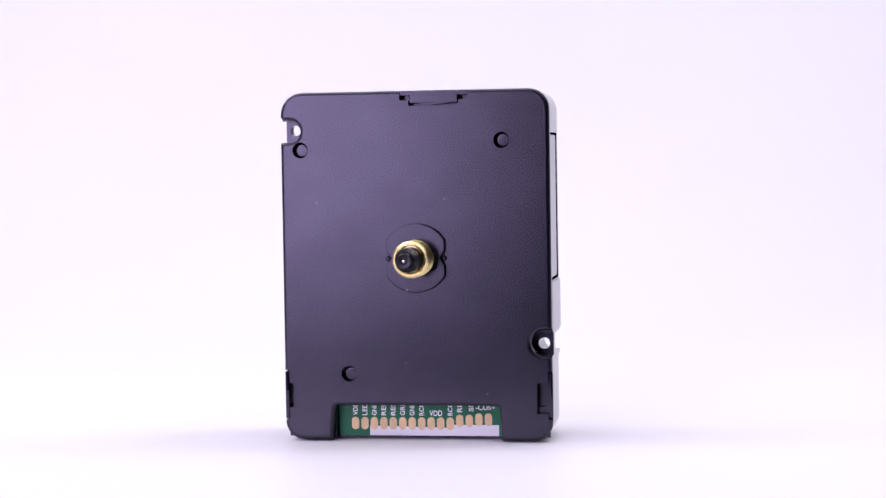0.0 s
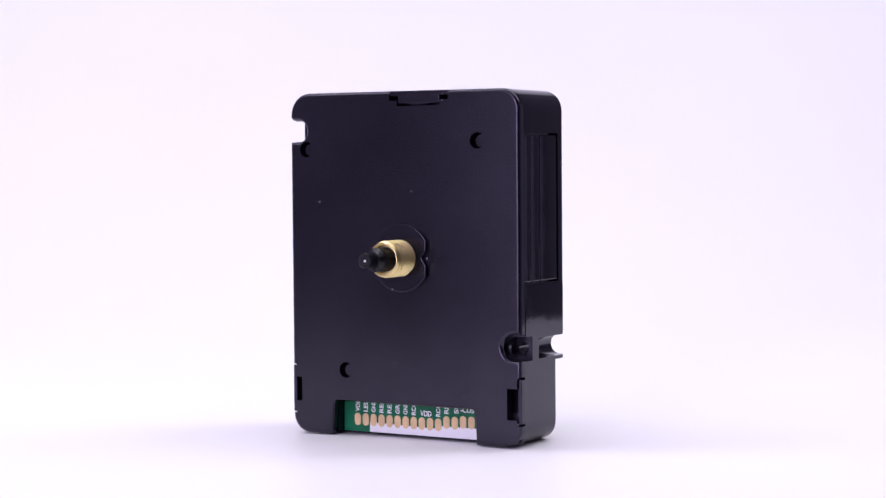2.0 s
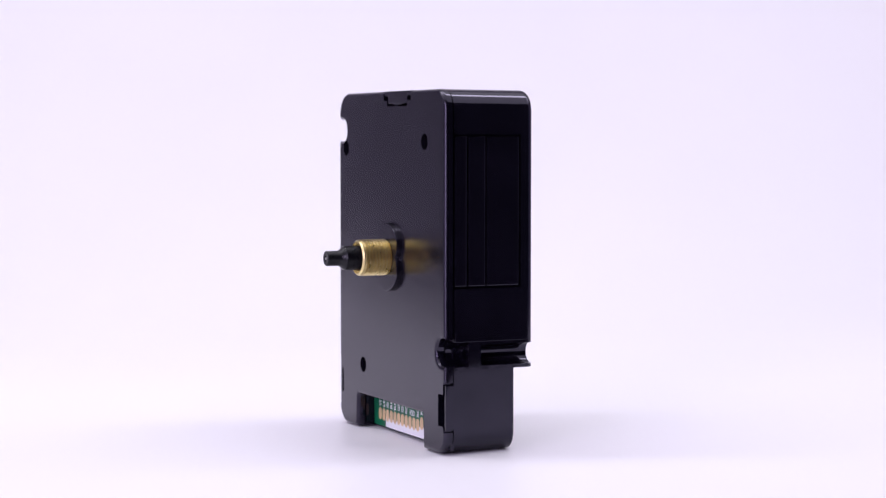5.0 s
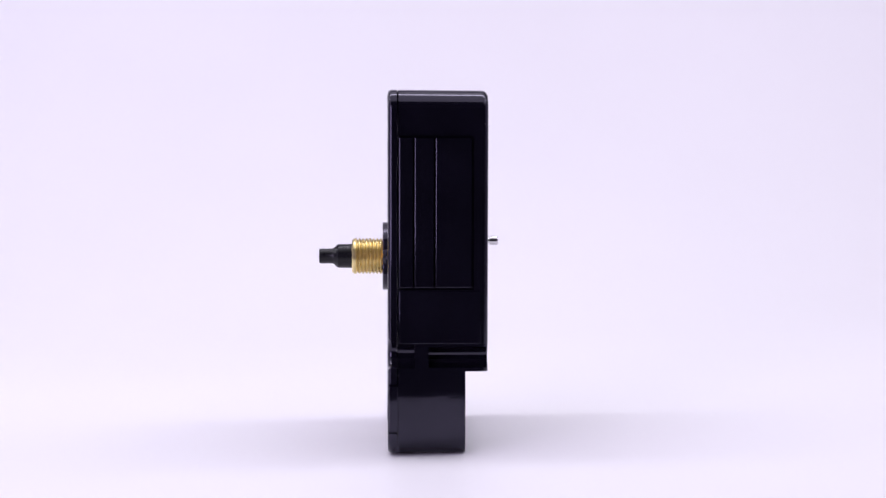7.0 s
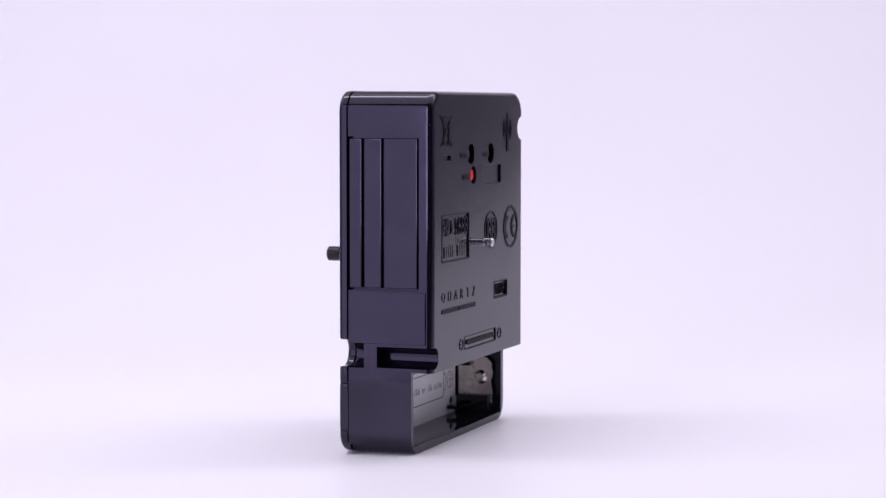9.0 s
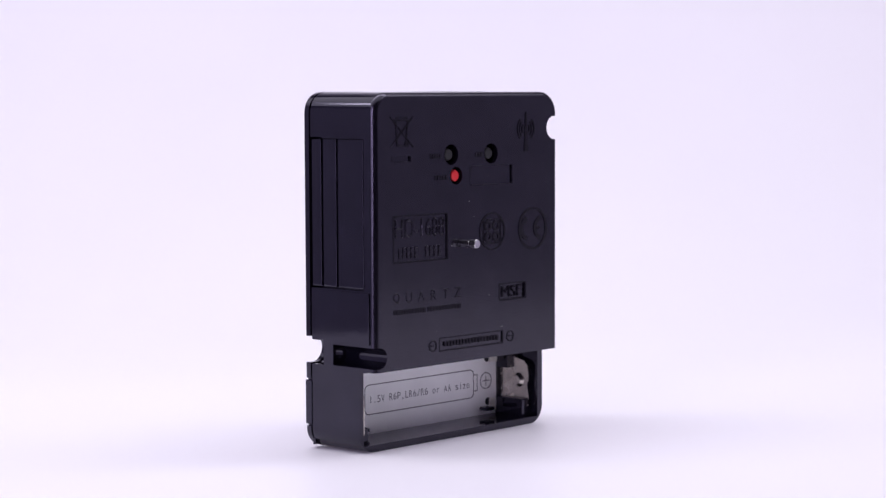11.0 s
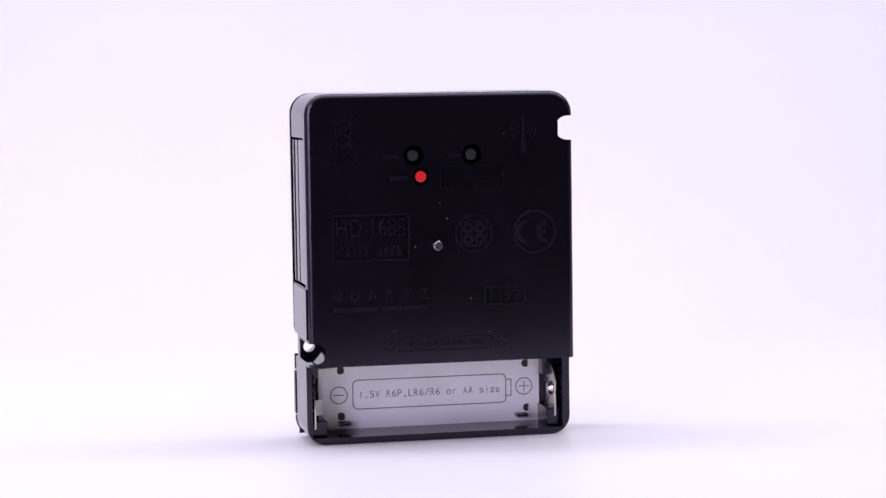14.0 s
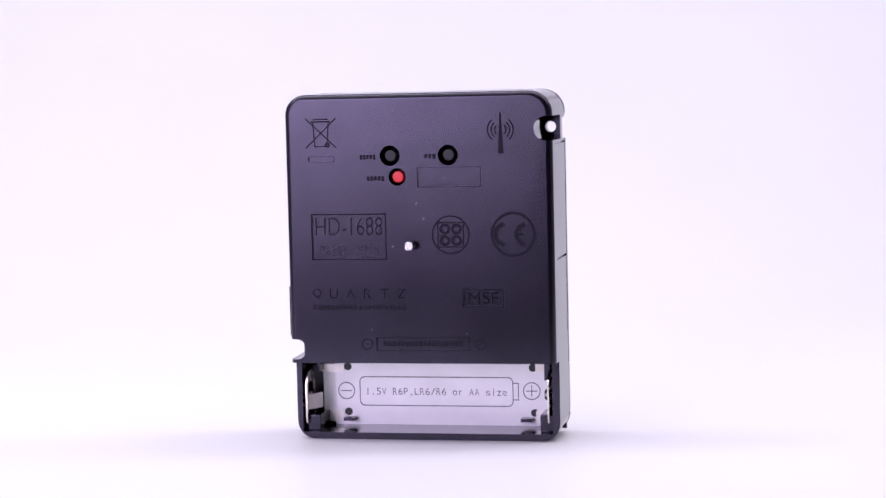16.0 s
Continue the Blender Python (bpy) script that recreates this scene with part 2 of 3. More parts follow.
plain("backdrop", sweep(), PAPER, "seamless white paper sweep, softly lit, under the clock movement", "backdrop")
plain("table", box(-0.26, 0.26, -0.11, 0.46, -0.749, -0.003, 0.004), WOOD, "dark wooden plinth carrying the white paper sweep", "table")
# unseen board added behind the paper; its grey sets the plastic's grazing reflections
plain("reflection_board", box(-1.5, 1.5, 0.52, 0.55, -0.74, 1.3), BOARD, "unseen wide grey board added behind the sweep for the plastic to reflect", "panel")
# unseen boards added left and right to brighten reflections in the black plastic
plain("side_reflector_board", box(-0.98, -0.95, -0.35, 0.50, -0.74, 0.9), CARD, "unseen lilac-grey reflector card added at the side of the stage", "panel")
plain("side_reflector_board", box(0.95, 0.98, -0.40, 0.50, -0.74, 0.9), CARD, "unseen lilac-grey reflector card added at the side of the stage", "panel")
plain("floor", box(-2.6, 2.6, -2.6, 1.6, -0.80, -0.75), DARK, "dark studio floor", "floor")
plain("wall_north", box(-2.6, 2.6, 1.6, 1.7, -0.75, 1.8), DARK, "dark painted studio wall behind the sweep", "wall")
plain("wall_south", box(-2.6, 2.6, -2.7, -2.6, -0.75, 1.8), DARK, "dark painted studio wall behind the camera", "wall")
plain("wall_east", box(2.6, 2.7, -2.7, 1.7, -0.75, 1.8), DARK, "dark painted studio wall", "wall")
plain("wall_west", box(-2.7, -2.6, -2.7, 1.7, -0.75, 1.8), DARK, "dark painted studio wall", "wall")
plain("ceiling", box(-2.7, 2.7, -2.7, 1.7, 1.8, 1.85), DARK, "dark studio ceiling", "ceiling")

# ---- the clock movement (millimetres; y points from its front to its back) ----
clock = new("clock_movement")
tagged(clock, "black plastic quartz clock movement with brass bushing, upright on white paper", "clock movement")

FRONT, SEAM, BACK, LOW = -8.3, -6.5, 11.95, 7.4
LEFT, RIGHT, TOP = -29.65, 28.0, 74.0
SX, SZ = -0.45, 38.7                      # the spindle's axis


def slot(x_end, x_out, zc, r, y0, y1):
    """A round-ended slot that runs out through the side at x_out."""
    if x_out > x_end:
        pts = [(x_out, zc - r), (x_out, zc + r)] + arc(x_end + r, zc, r, 90, 270, 10)
    else:
        pts = [(x_out, zc + r), (x_out, zc - r)] + arc(x_end - r, zc, r, -90, 90, 10)
    return prism(pts, y0, y1)


def hole(x, z, r, y0, y1, n=28):
    return lathe([(y0, r), (y1, r)], x, z, n)


def front_cover():
    # outline, counter-clockwise from the lower left foot
    pts = arc(LEFT + 4, 4, 4, 180, 270, 8) + [(-19.3, 0)] + arc(-18.1, 6.6, 0.7, 180, 90, 3)
    pts += arc(16.0, 6.6, 0.7, 90, 0, 3) + [(17.1, 0)]
    pts += arc(RIGHT - 4, 4, 4, 270, 360, 8)
    pts += [(RIGHT, 17.9)] + arc(26.3, 20.65, 2.75, 270, 90, 12) + [(RIGHT, 23.4)]
    pts += arc(RIGHT - 4.3, TOP - 4.3, 4.3, 0, 90, 8) + arc(LEFT + 4.8, TOP - 4.8, 4.8, 90, 165, 8)
    pts += arc(LEFT + 1.0, 69.1, 1.0, 180, 270, 5) + arc(-27.7, 65.75, 2.35, 90, -90, 12) + [(LEFT, 63.4)]
    bm = prism(pts, FRONT, SEAM, front_bevel=0.8, segs=5)
    cuts = [hole(-25.35, 61.8, 1.7, -9, -5.4), hole(17.9, 63.3, 1.7, -9, -5.4), hole(-15.5, 14.15, 1.7, -9, -5.4),
            box(LEFT - 1, -28.6, -9, -5.4, 4.2, 14.9), box(-28.7, -27.15, -9, -5.4, 6.9, 12.1),
            box(27.1, RIGHT + 1, -9, -5.4, 4.5, 14.6), box(24.7, 27.2, -9, -5.4, 5.7, 12.2),
            box(-3.7, 10.9, -9, -5.4, 71.95, TOP + 1), box(-1.8, 8.9, -9, -5.4, 70.75, 72.05)]
    return carved(bm, cuts)


def rear_housing():
    pts = rounded(LEFT + 0.05, RIGHT - 0.15, 0.05, TOP - 0.03, (4, 4, 4.3, 4.8), 8)
    bm = prism(pts, SEAM + 0.3, BACK, back_bevel=1.3, segs=5)
    for v in bm.verts:                   # draft of the moulding
        k = (v.co.y - SEAM) / (BACK - SEAM)
        if v.co.x > 0:
            v.co.x -= 0.5 * k * v.co.x / RIGHT
        v.co.z -= 0.10 * k * v.co.z / TOP
    cuts = [box(-40, 40, LOW, 20, -5, 17.1),
            box(-28.0, 26.3, -2.8, 20, 1.5, 16.6),
            slot(23.9, 40, 20.0, 2.15, -0.05, 20), slot(23.6, 40, 20.3, 2.6, -20, -2.85), hole(25.75, 20.2, 1.2, -6, 6),
            slot(-25.8, -40, 66.0, 2.55, -0.05, 20), slot(-25.7, -40, 65.75, 2.25, -20, -2.85), hole(-27.6, 66.05, 1.15, -6, 6),
            box(-18.9, 16.9, -7, -3.8, -1, 9.5),
            box(-40, LEFT + 0.45, -6.0, 7.6, 38.3, 38.75), box(-40, LEFT + 0.4, -5.6, -5.2, 22.0, 38.4), box(-40, LEFT + 0.4, -6.0, 7.6, 62.6, 62.95),
            box(26.2, 40, -6.45, 9.05, 33.6, 64.8),
            box(-27.5, 26.2, -7, -5.0, 7.0, 12.3), box(-4, 11.5, -7, -5.0, 70.4, 72.9),
            hole(4.7, 60.85, 2.15, 2, 20), hole(-7.7, 60.8, 2.15, 2, 20), hole(3.2, 56.4, 1.85, 2, 20),
            hole(-25.35, 61.8, 1.7, -9, -2.5), hole(17.9, 63.3, 1.7, -9, -2.5), hole(-15.5, 14.15, 1.7, -9, -3.2),
            box(-14.6, -1.0, BACK - 0.35, 20, 54.1, 58.4), box(16.7, 22.4, BACK - 0.35, 20, 59.6, 61.0),
            box(5.8, 22.1, BACK - 0.22, 20, 39.0, 48.8), box(-18.95, -10.1, BACK - 0.4, 20, 29.0, 32.8),
            box(-11.4, 8.5, BACK - 0.2, 20, 20.0, 22.5)]
    return carved(bm, cuts)


cover = part("front_cover", scaled(front_cover()), BLACK, clock, "matt black moulded front cover with screw notches")
housing = part("rear_housing", scaled(rear_housing()), BLACK, clock, "black moulded rear housing with open battery bay")
housing.data.materials.append(GLOSS)
cover.data.materials.append(GLOSS)
for shell in (housing, cover):           # the flanks are polished, front and back are textured
    for face in shell.data.polygons:
        c = face.center / MM
        slots = (17 < c.z < 24 and c.x > 22.5) or (63 < c.z < 69.5 and c.x < -23.5)
        outer = slots or c.x > 25.5 or c.x < -28.5 or c.z > 72.8 or c.z < 17.5
        if abs(face.normal.y) < 0.45 and outer:
            face.material_index = 1

for x, z in ((-25.1, 61.7), (18.25, 63.25), (-15.15, 14.1)):
    part("locating_pin", scaled(lathe([(-7.45, 1.0), (-7.4, 1.25), (-7.25, 1.36), (-3.0, 1.36)], x, z, 28)), BLACK, clock)

# added fillers inside the two feet: they stop light passing through the seam
for x0, x1 in ((17.5, 27.3), (-29.0, -19.6)):
    part("seam_light_block", scaled(box(x0, x1, -6.7, -6.0, 0.6, 4.1)), BLACK, clock)

# snap clips that hold the two shells together
part("clip", scaled(box(27.35, RIGHT + 0.1, FRONT + 0.2, SEAM + 0.25, 4.9, 14.2, 0.2)), GLOSS, clock)
part("clip", scaled(box(LEFT + 0.05, -28.75, FRONT + 0.25, SEAM + 0.2, 4.45, 14.65, 0.15)), GLOSS, clock)
part("clip", scaled(joined(box(-3.6, 10.8, FRONT + 0.12, SEAM + 0.2, 72.95, TOP - 0.02, 0.1),
                           box(-1.5, 8.7, FRONT + 0.1, SEAM + 0.2, 71.35, 73.1, 0.12),
                           prism([(0.3, 71.4), (2.6, 70.95), (4.6, 71.1), (7.4, 71.4)], FRONT + 0.16, SEAM))), BLACK, clock)

# three cover strips in the recess of the side
for y0, y1, x in ((-6.1, -3.25, 27.75), (-2.95, 1.0, 27.55), (1.3, 8.7, 27.4)):
    bm = box(26.1, x, y0, y1, 34.0, 64.4, 0.28)
    for v in bm.verts:
        v.co.x -= 0.012 * (v.co.y - y0) if v.co.x > 27 else 0
    part("side_panel", scaled(bm), GLOSS, clock, "smooth black cover strip")


# raised plate below the strips
for z0, z1 in ((22.75, 33.35),):
    bm = box(26.0, 27.98, -6.0, 10.5, z0, z1, 0.12)
    for v in bm.verts:
        v.co.x -= 0.016 * (v.co.y + 6.0) if v.co.x > 27 else 0
    part("side_plate", scaled(bm), GLOSS, clock, "smooth raised plate on the flank")

# spindle
def lobed_plate():
    pts = []
    for i in range(96):
        a = 2 * math.pi * i / 96
        r = 7.3
        x, z = r * math.cos(a), r * math.sin(a)
        x = max(-6.25, min(6.25, x))
        pinch = max(0.0, 1 - abs(z) / 1.5)
        x -= math.copysign(1.0 * pinch, x) if abs(x) > 5 else 0
        pts.append((SX - 0.1 + x, SZ + z))
    return prism(pts, FRONT - 1.05, FRONT + 0.3, front_bevel=0.25, segs=2)


part("spindle_plate", scaled(lobed_plate()), BLACK, clock, "lobed black boss round the bushing")


def thread():
    prof = [(-8.4, 3.3), (-9.3, 3.3), (-9.35, 3.75)]
    y = -9.4
    while y > -15.0:
        prof += [(y, 3.42), (y - 0.26, 3.88), (y - 0.44, 3.88), (y - 0.70, 3.42)]
        y -= 0.76
    prof += [(-15.2, 3.8), (-15.55, 3.8), (-15.9, 3.45), (-15.9, 3.3), (-15.55, 3.18), (-15.6, 3.0), (-15.0, 2.75)]
    return lathe(prof[::-1], SX, SZ, 48)


bushing = part("threaded_bushing", scaled(thread()), BRASS, clock, "threaded brass bushing", smooth=25)
hour = part("hour_shaft", scaled(lathe([(-19.2, 2.0), (-19.1, 2.4), (-18.9, 2.55), (-16.0, 2.6), (-14.7, 2.6)], SX, SZ, 36)), SHAFT, clock, "black plastic hour shaft")
minute = part("minute_shaft", scaled(lathe([(-22.7, 0.6), (-22.9, 0.75), (-22.95, 1.42), (-22.8, 1.58), (-22.3, 1.6), (-21.8, 1.6), (-20.3, 1.62),
                                            (-19.8, 1.75), (-19.2, 2.35), (-19.0, 2.45)], SX, SZ, 56)), SHAFT, clock, "stepped black minute shaft")
part("pin", scaled(lathe([(-22.98, 0.15), (-22.95, 0.27), (-22.4, 0.27)], SX, SZ, 16)), STEEL, minute, "bright steel pin end")

for side in (-1, 1):
    part("locking_nub", scaled(lathe([(FRONT - 0.45, 0.2), (FRONT - 0.35, 0.45), (FRONT + 0.2, 0.7)], SX - 0.1 + side * 6.0, SZ - 0.1, 14)), GLOSS, clock)

# ---- circuit board at the foot of the front ----
PCB = -4.35
board = part("circuit_board", scaled(box(-18.7, 16.75, PCB, PCB + 0.5, 0.45, 9.3, 0.05)), GREEN, clock, "green circuit board with copper pads and white legend")
pitch = 2.064
for i in range(15):
    z = 3.1 if i < 11 else (3.7 if i < 13 else 4.0)
    x = -15.15 + pitch * i
    part("pad", scaled(prism(rounded(x - 0.8, x + 0.8, z - 1.35, z + 1.35, 0.8, 5), PCB - 0.07, PCB + 0.02, front_bevel=0.02, segs=1)), PAD, board)
part("legend_strip", scaled(prism([(-12.0, 0.5), (16.0, 0.5), (16.0, 2.85), (6.2, 2.85), (6.2, 2.2), (-12.0, 2.6)], PCB - 0.03, PCB + 0.02)), SILK, board, "white printed strip")
for i, word in enumerate(("VDD", "LED", "GND", "RES", "RES", "GRE", "GND", "RCC")):
    lettering("legend", word, -15.15 + pitch * i, 6.15, PCB, 1.05, SILK, board, "front", 2.7, 90, 0.03, 0.02)
lettering("legend", "VDD", -15.15 + pitch * 8.5, 5.3, PCB, 1.2, SILK, board, "front", 2.8, 0, 0.03, 0.02)
for i, word, z in ((10, "RCC", 6.15), (11, "RE", 6.5), (12.2, "SE", 6.7)):
    lettering("legend", word, -15.15 + pitch * i, z, PCB, 1.05, SILK, board, "front", 1.9 if len(word) == 2 else 2.7, 90, 0.03, 0.02)
lettering("legend", "-CUS+", -15.15 + pitch * 13.7, 6.6, PCB, 1.1, SILK, board, "front", 4.2, 0, 0.03, 0.02)

# ---- battery bay ----
LB = -2.8
label = part("battery_label", scaled(prism(rounded(-25.4, 21.7, 1.52, 16.5, 0.3, 4), LB - 0.02, LB + 0.1)), LABEL, clock, "silver grey label printed with the battery type")
P0, P1 = LB + 0.08, LB + 0.125
part("printed_cell", scaled(joined(stroke(rounded(-17.9, 16.05, 5.75, 12.05, 1.1, 5) + [(-17.9, 6.85)], 0.2, P0, P1),
                                   stroke([(-18.0, 7.2), (-19.1, 7.2), (-19.1, 10.8), (-18.0, 10.8)], 0.2, P0, P1))), INK, label)
for x, cz, cross in ((19.1, 8.95, False), (-22.0, 9.15, True)):
    bms = [ring(x, cz, 1.72, 1.92, P0, P1), box(x - 1.2, x + 1.2, P0, P1, cz - 0.09, cz + 0.09)]
    if cross:
        bms += [box(x - 0.09, x + 0.09, P0, P1, cz + 0.11, cz + 1.2), box(x - 0.09, x + 0.09, P0, P1, cz - 1.2, cz - 0.11)]
    part("polarity_mark", scaled(joined(*bms)), INK, label)
# the battery type in an evenly spaced type
TYPE_TEXT = "1.5V R6P,LR6/R6 or AA size"
for k, ch in enumerate(TYPE_TEXT):
    if ch == " ":
        continue
    high = {".": 0.28, ",": 0.5, "o": 1.05, "r": 1.05, "s": 1.05, "z": 1.05, "e": 1.05}.get(ch, 1.5)
    wide = {".": 0.28, ",": 0.3, "1": 0.17, "i": 0.2, "r": 0.65}.get(ch, 0.92)
    base = 8.1 - (0.25 if ch == "," else 0.0)
    lettering("battery_text", ch, 14.3 - 1.215 * k, base + high / 2, P0, high, INK, label, "back", wide, 0, 0.045, -0.008)
for x, z in ((18.7, 14.3), (-22.3, 14.2), (18.7, 4.35), (-22.6, 4.4)):
    part("rivet_hole", scaled(hole(x, z, 0.85, P0 - 0.02, P1, 20)), RUBBER, label, "small black hole")


def yz_plate(points, x0, x1):
    """A plate of outline points (y, z) standing across x."""
    bm = prism(points, x0, x1)
    for v in bm.verts:
        v.co = Vector((v.co.y, v.co.x, v.co.z))
    bmesh.ops.reverse_faces(bm, faces=bm.faces)
    return bm


# contact plates at both ends of the bay, bent out of tinned sheet
minus_plate = carved(yz_plate([(-2.5, 3.0), (6.2, 3.0), (6.8, 4.0), (6.8, 11.6), (5.2, 14.2), (-2.5, 15.2)], 25.45, 25.8),
                     [box(24, 27, 0.4, 5.8, 9.6, 12.0), box(24, 27, 0.4, 5.8, 3.9, 5.9)])
minus = part("contact", scaled(minus_plate), TIN, clock, "bent tinned contact plate with two windows")
for z, high, x0 in ((13.1, 1.8, 19.5), (2.2, 2.6, 19.5)):
    part("contact_tab", scaled(prism(rounded(x0, 24.4 if high < 2 else 22.9, z, z + high, 0.3, 3), -2.6, -2.3)), PALE, minus, "pale bent tab")


def bent_strip(line, thick, z0, z1):
    """Sheet bent along a line of points (x, y), upright from z0 to z1."""
    bm = prism(line + [(x + thick, y - thick * 0.6) for x, y in line[::-1]], z0, z1)
    for v in bm.verts:
        v.co = Vector((v.co.x, v.co.z, v.co.y))
    return bm


part("spring_tongue", scaled(bent_strip([(25.45, 5.9), (24.4, 4.6), (23.5, 2.6), (23.3, 1.8)], 0.25, 6.1, 9.3)), PALE, minus, "cream-coloured bent tongue")
# the label's end curls up towards the plate
part("curled_end", scaled(bent_strip([(21.5, -2.69), (22.2, -2.6), (22.9, -2.3), (23.4, -1.8), (23.7, -1.1)], 0.16, 4.7, 13.2)), LABEL, label)
plus = part("contact", scaled(yz_plate([(-2.5, 3.6), (5.6, 3.6), (5.9, 6.0), (5.5, 8.4), (5.9, 10.5), (5.6, 12.9), (4.6, 13.8), (1.5, 14.6), (-2.5, 15.4)], -27.0, -26.65)), TIN, clock, "bent tinned contact plate with a worn edge")
for z, high in ((13.3, 2.0), (2.3, 2.7)):
    part("contact_tab", scaled(prism(rounded(-26.6, -22.9, z, z + high, 0.3, 3), -2.6, -2.3)), PALE, plus, "pale bent tab")
bump = lathe([(-0.9, 0.5), (-0.8, 1.3), (0, 2.0), (0.3, 2.2)], 0, 0, 24)
for v in bump.verts:
    v.co = Vector((-26.6 - v.co.y, 3.0 + v.co.x * 0.8, 9.4 + v.co.z * 0.8))
part("dimple", scaled(bump), TIN, plus)
# moulded posts in the upper corners
for x0, x1, z0 in ((-26.6, -25.3, 12.0), (24.0, 25.4, 13.6)):
    part("post", scaled(box(x0, x1, -2.7, 0.8, z0, 16.8, 0.15)), GLOSS, clock)
# moulded ribs in the lower corners
for x0, x1, z, c0, c1, top in ((16.9, 19.4, 3.0, 22.9, 26.2, 4.9), (-22.4, -19.8, 3.1, -27.9, -25.0, 5.4)):
    part("rib", scaled(joined(box(x0, x1, -2.65, -0.4, z - 0.4, z + 0.35, 0.1), box(c0, c1, -2.7, 5.4, 1.45, top, 0.3))), GLOSS, clock)

# ---- the back: controls, stem and moulded marks ----
for x in (4.7, -7.7):
    part("button", scaled(lathe([(1.9, 1.3), (10.9, 1.28), (11.2, 1.15), (11.3, 0.8)], x, 60.83, 28)), RUBBER, clock, "round dark grey push button in a ring recess")
part("reset_button", scaled(lathe([(1.9, 1.3), (11.2, 1.28), (11.5, 1.15), (11.6, 0.8)], 3.1, 56.4, 28)), RED, clock, "round red push button")
part("setting_stem", scaled(lathe([(11.7, 0.74), (13.3, 0.74), (13.35, 0.55), (13.65, 0.55), (13.7, 0.95), (15.25, 0.95), (15.4, 0.82)], 0.4, 42.1, 24)), STEEL, clock, "steel hand-setting stem")

B = BACK
lettering("model_text", "HD-1688", 13.95, 46.1, B - 0.30, 3.9, MARK, clock, "back", 14.6, 0, 0.34, slope=0.035)


def print_row(x0, x1, z0, z1, y0, y1, count, gap=0.3):
    """A line of unreadable moulded print: short bars side by side."""
    step = (x1 - x0) / count
    return joined(*[box(x0 + step * (k + gap / 2), x0 + step * (k + 1 - gap / 2), y0, y1, z0 + 0.06 * (k % 3), z1 - 0.05 * ((k + 1) % 2)) for k in range(count)])


part("maker_bar", scaled(joined(print_row(14.5, 20.4, 39.9, 42.2, B - 0.30, B - 0.06, 5), print_row(7.4, 12.6, 39.9, 42.2, B - 0.30, B - 0.06, 4))), MARK, clock)
for x0, x1, z0, z1 in ((5.8, 22.1, 39.0, 48.8), (-18.95, -10.1, 29.0, 32.8)):
    part("moulded_frame", scaled(frame_bars(x0, x1, z0, z1, 0.28, B - 0.5, B + 0.08)), MATT, clock)
for x0, x1, z0, z1 in ((-14.6, -1.0, 54.1, 58.4), (16.7, 22.4, 59.6, 61.0)):
    part("moulded_frame", scaled(frame_bars(x0, x1, z0, z1, 0.16, B - 0.5, B + 0.04)), MARK, clock)
for k, ch in enumerate("QUARTZ"):
    lettering("quartz_text", ch, 21.2 - 3.65 * k, 31.9, B - 0.02, 2.1, MATT, clock, "back", None, 0, 0.14, slope=0.03)
part("small_print_bar", scaled(joined(print_row(12.6, 22.1, 28.5, 29.5, B - 0.02, B + 0.13, 12, 0.2), print_row(2.0, 12.1, 28.5, 29.5, B - 0.02, B + 0.13, 11, 0.2))), MATT, clock)
lettering("standard_text", "MSF", -14.5, 30.9, B - 0.41, 2.5, MATT, clock, "back", 6.4, 0, 0.36, slope=0.035)
part("patent_bar", scaled(print_row(-10.0, 7.2, 20.7, 21.8, B - 0.02, B + 0.1, 18, 0.35)), MATT, clock)
part("moulded_frame", scaled(frame_bars(-11.4, 8.6, 19.8, 22.7, 0.2, B - 0.5, B + 0.05)), MATT, clock)
for x, s in ((10.5, 1), (-13.7, -1)):
    part("patent_mark", scaled(joined(ring(x, 21.2, 0.95, 1.2, B - 0.02, B + 0.12), box(x - 0.6, x + 0.6, B - 0.02, B + 0.12, 21.1, 21.35))), MATT, clock)
for x0, x1, z in ((7.7, 11.2, 60.6), (-5.2, -2.6, 60.6), (5.9, 9.8, 56.1)):
    part("button_print_bar", scaled(print_row(x0, x1, z - 0.5, z + 0.55, B - 0.02, B + 0.12, 5 if x1 - x0 > 3 else 3)), MATT, clock)

# maker's emblem: a square flower in a ring
em = [ring(-7.95, 44.2, 3.75, 4.05, B - 0.02, B + 0.14), frame_bars(-10.75, -5.15, 41.55, 46.85, 0.22, B - 0.02, B + 0.16)]
for dx in (-1.25, 1.25):
    for dz in (-1.2, 1.2):
        em.append(ring(-7.95 + dx, 44.2 + dz, 0.55, 1.15, B - 0.02, B + 0.17, 20))
part("emblem", scaled(joined(*em)), MATT, clock)
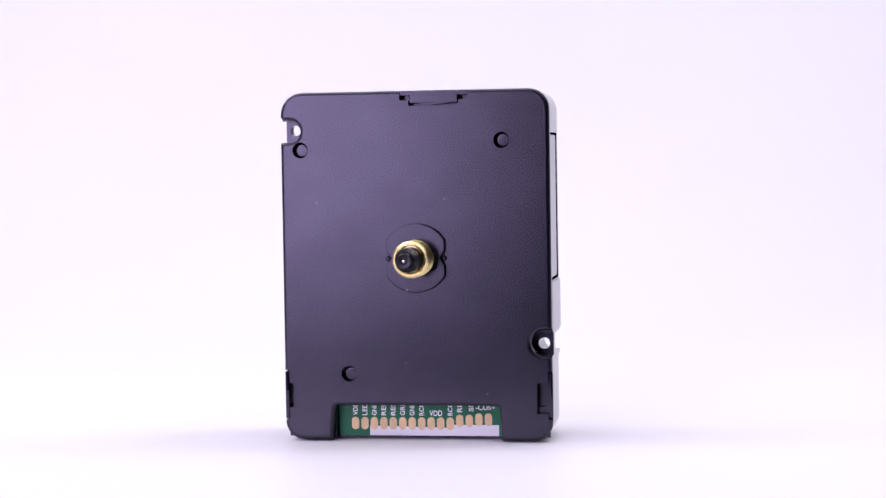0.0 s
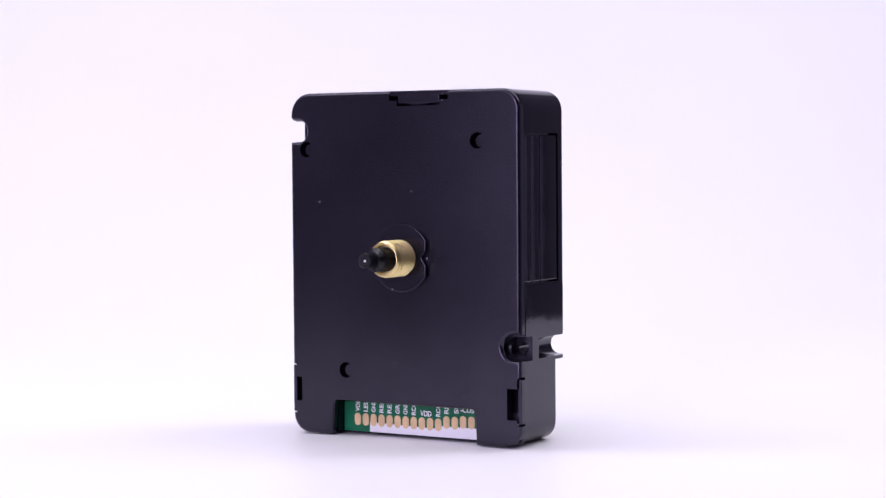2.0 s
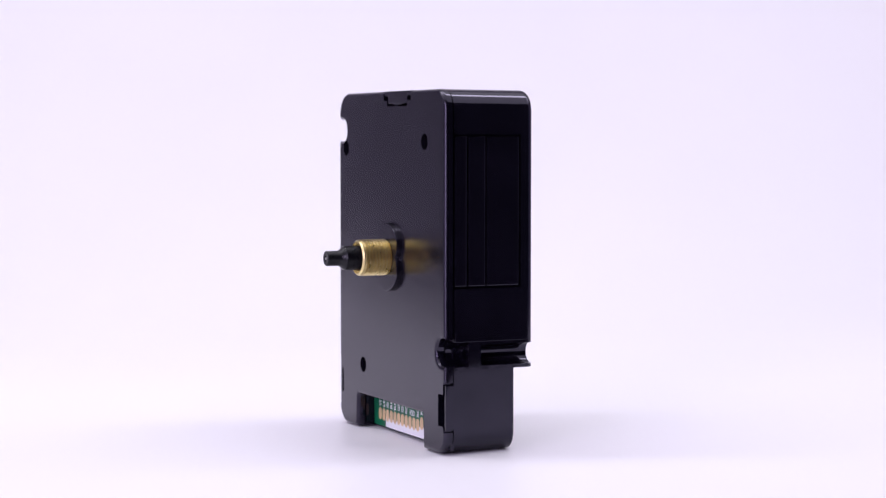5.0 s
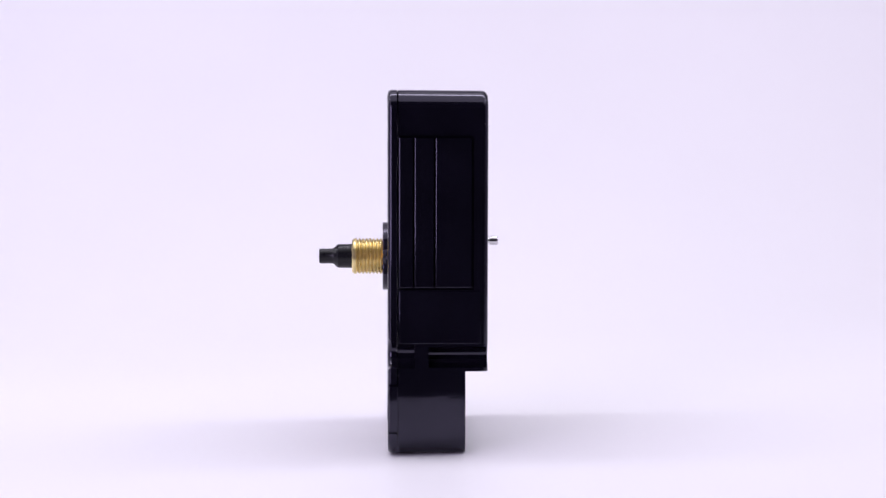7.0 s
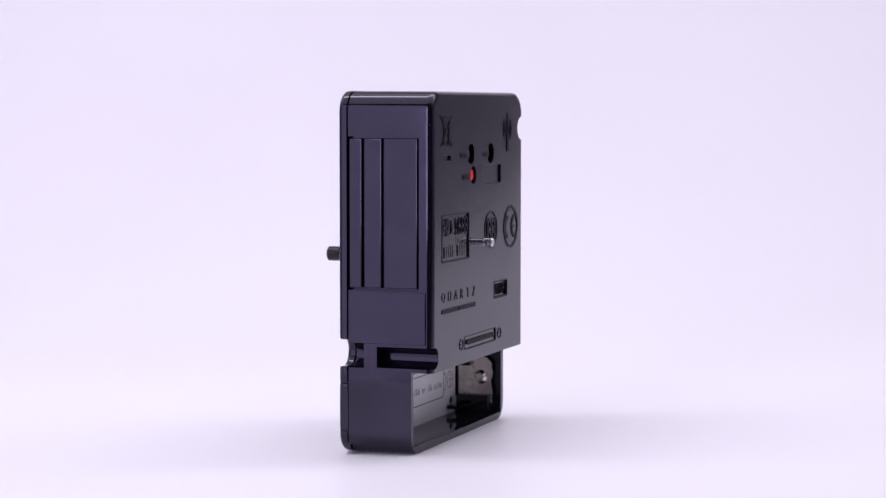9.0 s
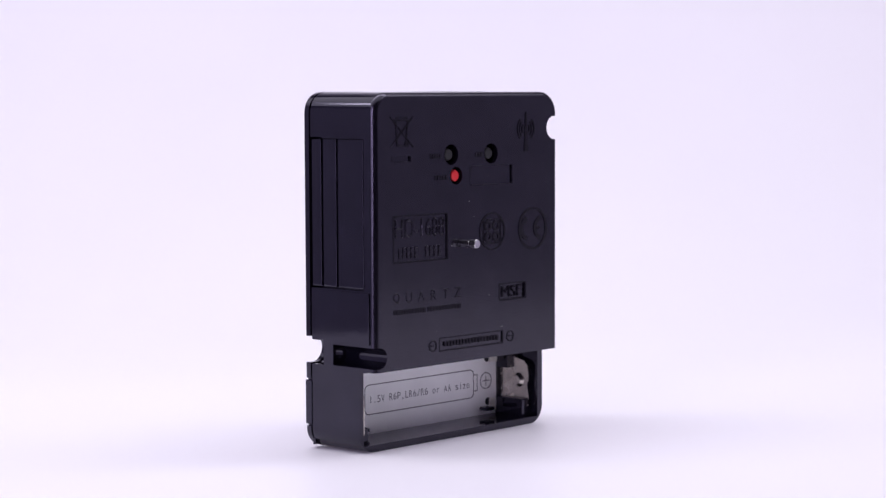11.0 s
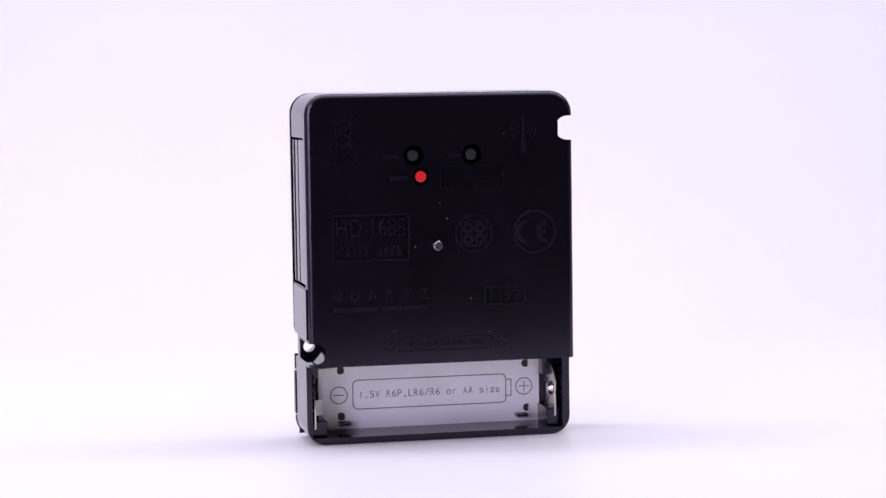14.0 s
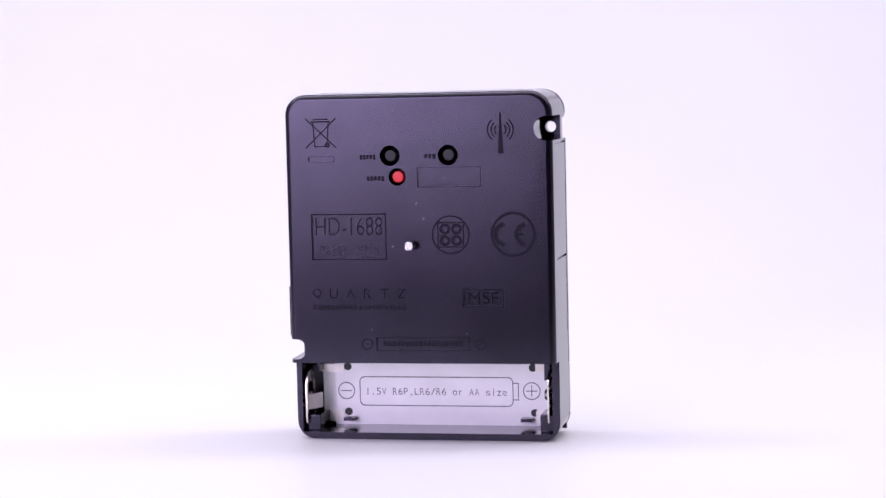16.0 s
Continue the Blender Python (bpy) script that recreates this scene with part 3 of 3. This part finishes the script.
# conformity mark in a ring: two round letters
cx, cz = -21.15, 44.2
ce = [ring(cx, cz, 4.15, 4.7, B - 0.02, B + 0.15)]
for k, x in ((0, cx + 1.5), (1, cx - 2.9)):
    pts = [(x - math.cos(radians(a)) * -2.2 , cz + math.sin(radians(a)) * 2.2) for a in range(-80, 81, 16)]
    ce.append(stroke(pts, 0.85, B - 0.02, B + 0.15))
ce.append(box(cx - 2.2, cx - 0.9, B - 0.02, B + 0.15, cz - 0.3, cz + 0.3))
part("conformity_mark", scaled(joined(*ce)), MATT, clock)
# crossed-out bin
bx, bz = 19.45, 65.7
bin_lines = [stroke([(bx + 3.3, bz + 3.2), (bx - 3.3, bz - 3.0)], 0.2, B - 0.02, B + 0.14), stroke([(bx - 3.3, bz + 3.2), (bx + 3.3, bz - 3.0)], 0.2, B - 0.02, B + 0.145),
             stroke([(bx + 1.7, bz + 2.4), (bx + 1.3, bz - 2.7), (bx - 1.3, bz - 2.7), (bx - 1.7, bz + 2.4)], 0.2, B - 0.02, B + 0.15),
             stroke([(bx + 2.1, bz + 2.5), (bx - 2.1, bz + 2.5)], 0.3, B - 0.02, B + 0.155), stroke([(bx + 1.6, bz + 3.0), (bx - 1.6, bz + 3.0)], 0.25, B - 0.02, B + 0.15),
             ring(bx - 1.4, bz - 2.4, 0.25, 0.55, B - 0.02, B + 0.16, 16)]
part("bin_mark", scaled(joined(*bin_lines)), MATT, clock)
# aerial with waves
ax, az = -18.9, 65.6
aer = [prism([(ax - 0.12, az + 3.9), (ax + 0.12, az + 3.9), (ax + 0.58, az - 4.6), (ax - 0.58, az - 4.6)], B - 0.02, B + 0.16)]
for r in (1.2, 1.95, 2.7):
    for side in (0, 180):
        aer.append(stroke([(ax + r * math.cos(radians(side + a)), az + 0.3 + r * math.sin(radians(side + a))) for a in range(-48, 49, 16)], 0.24, B - 0.02, B + 0.14))
part("aerial_mark", scaled(joined(*aer)), MATT, clock)


# ---- what moves ----
def motions():
    walk(clock, [(t, pose(0, 0, 0, 0, 0, a) @ LEAN) for t, a in TURN])


motions()
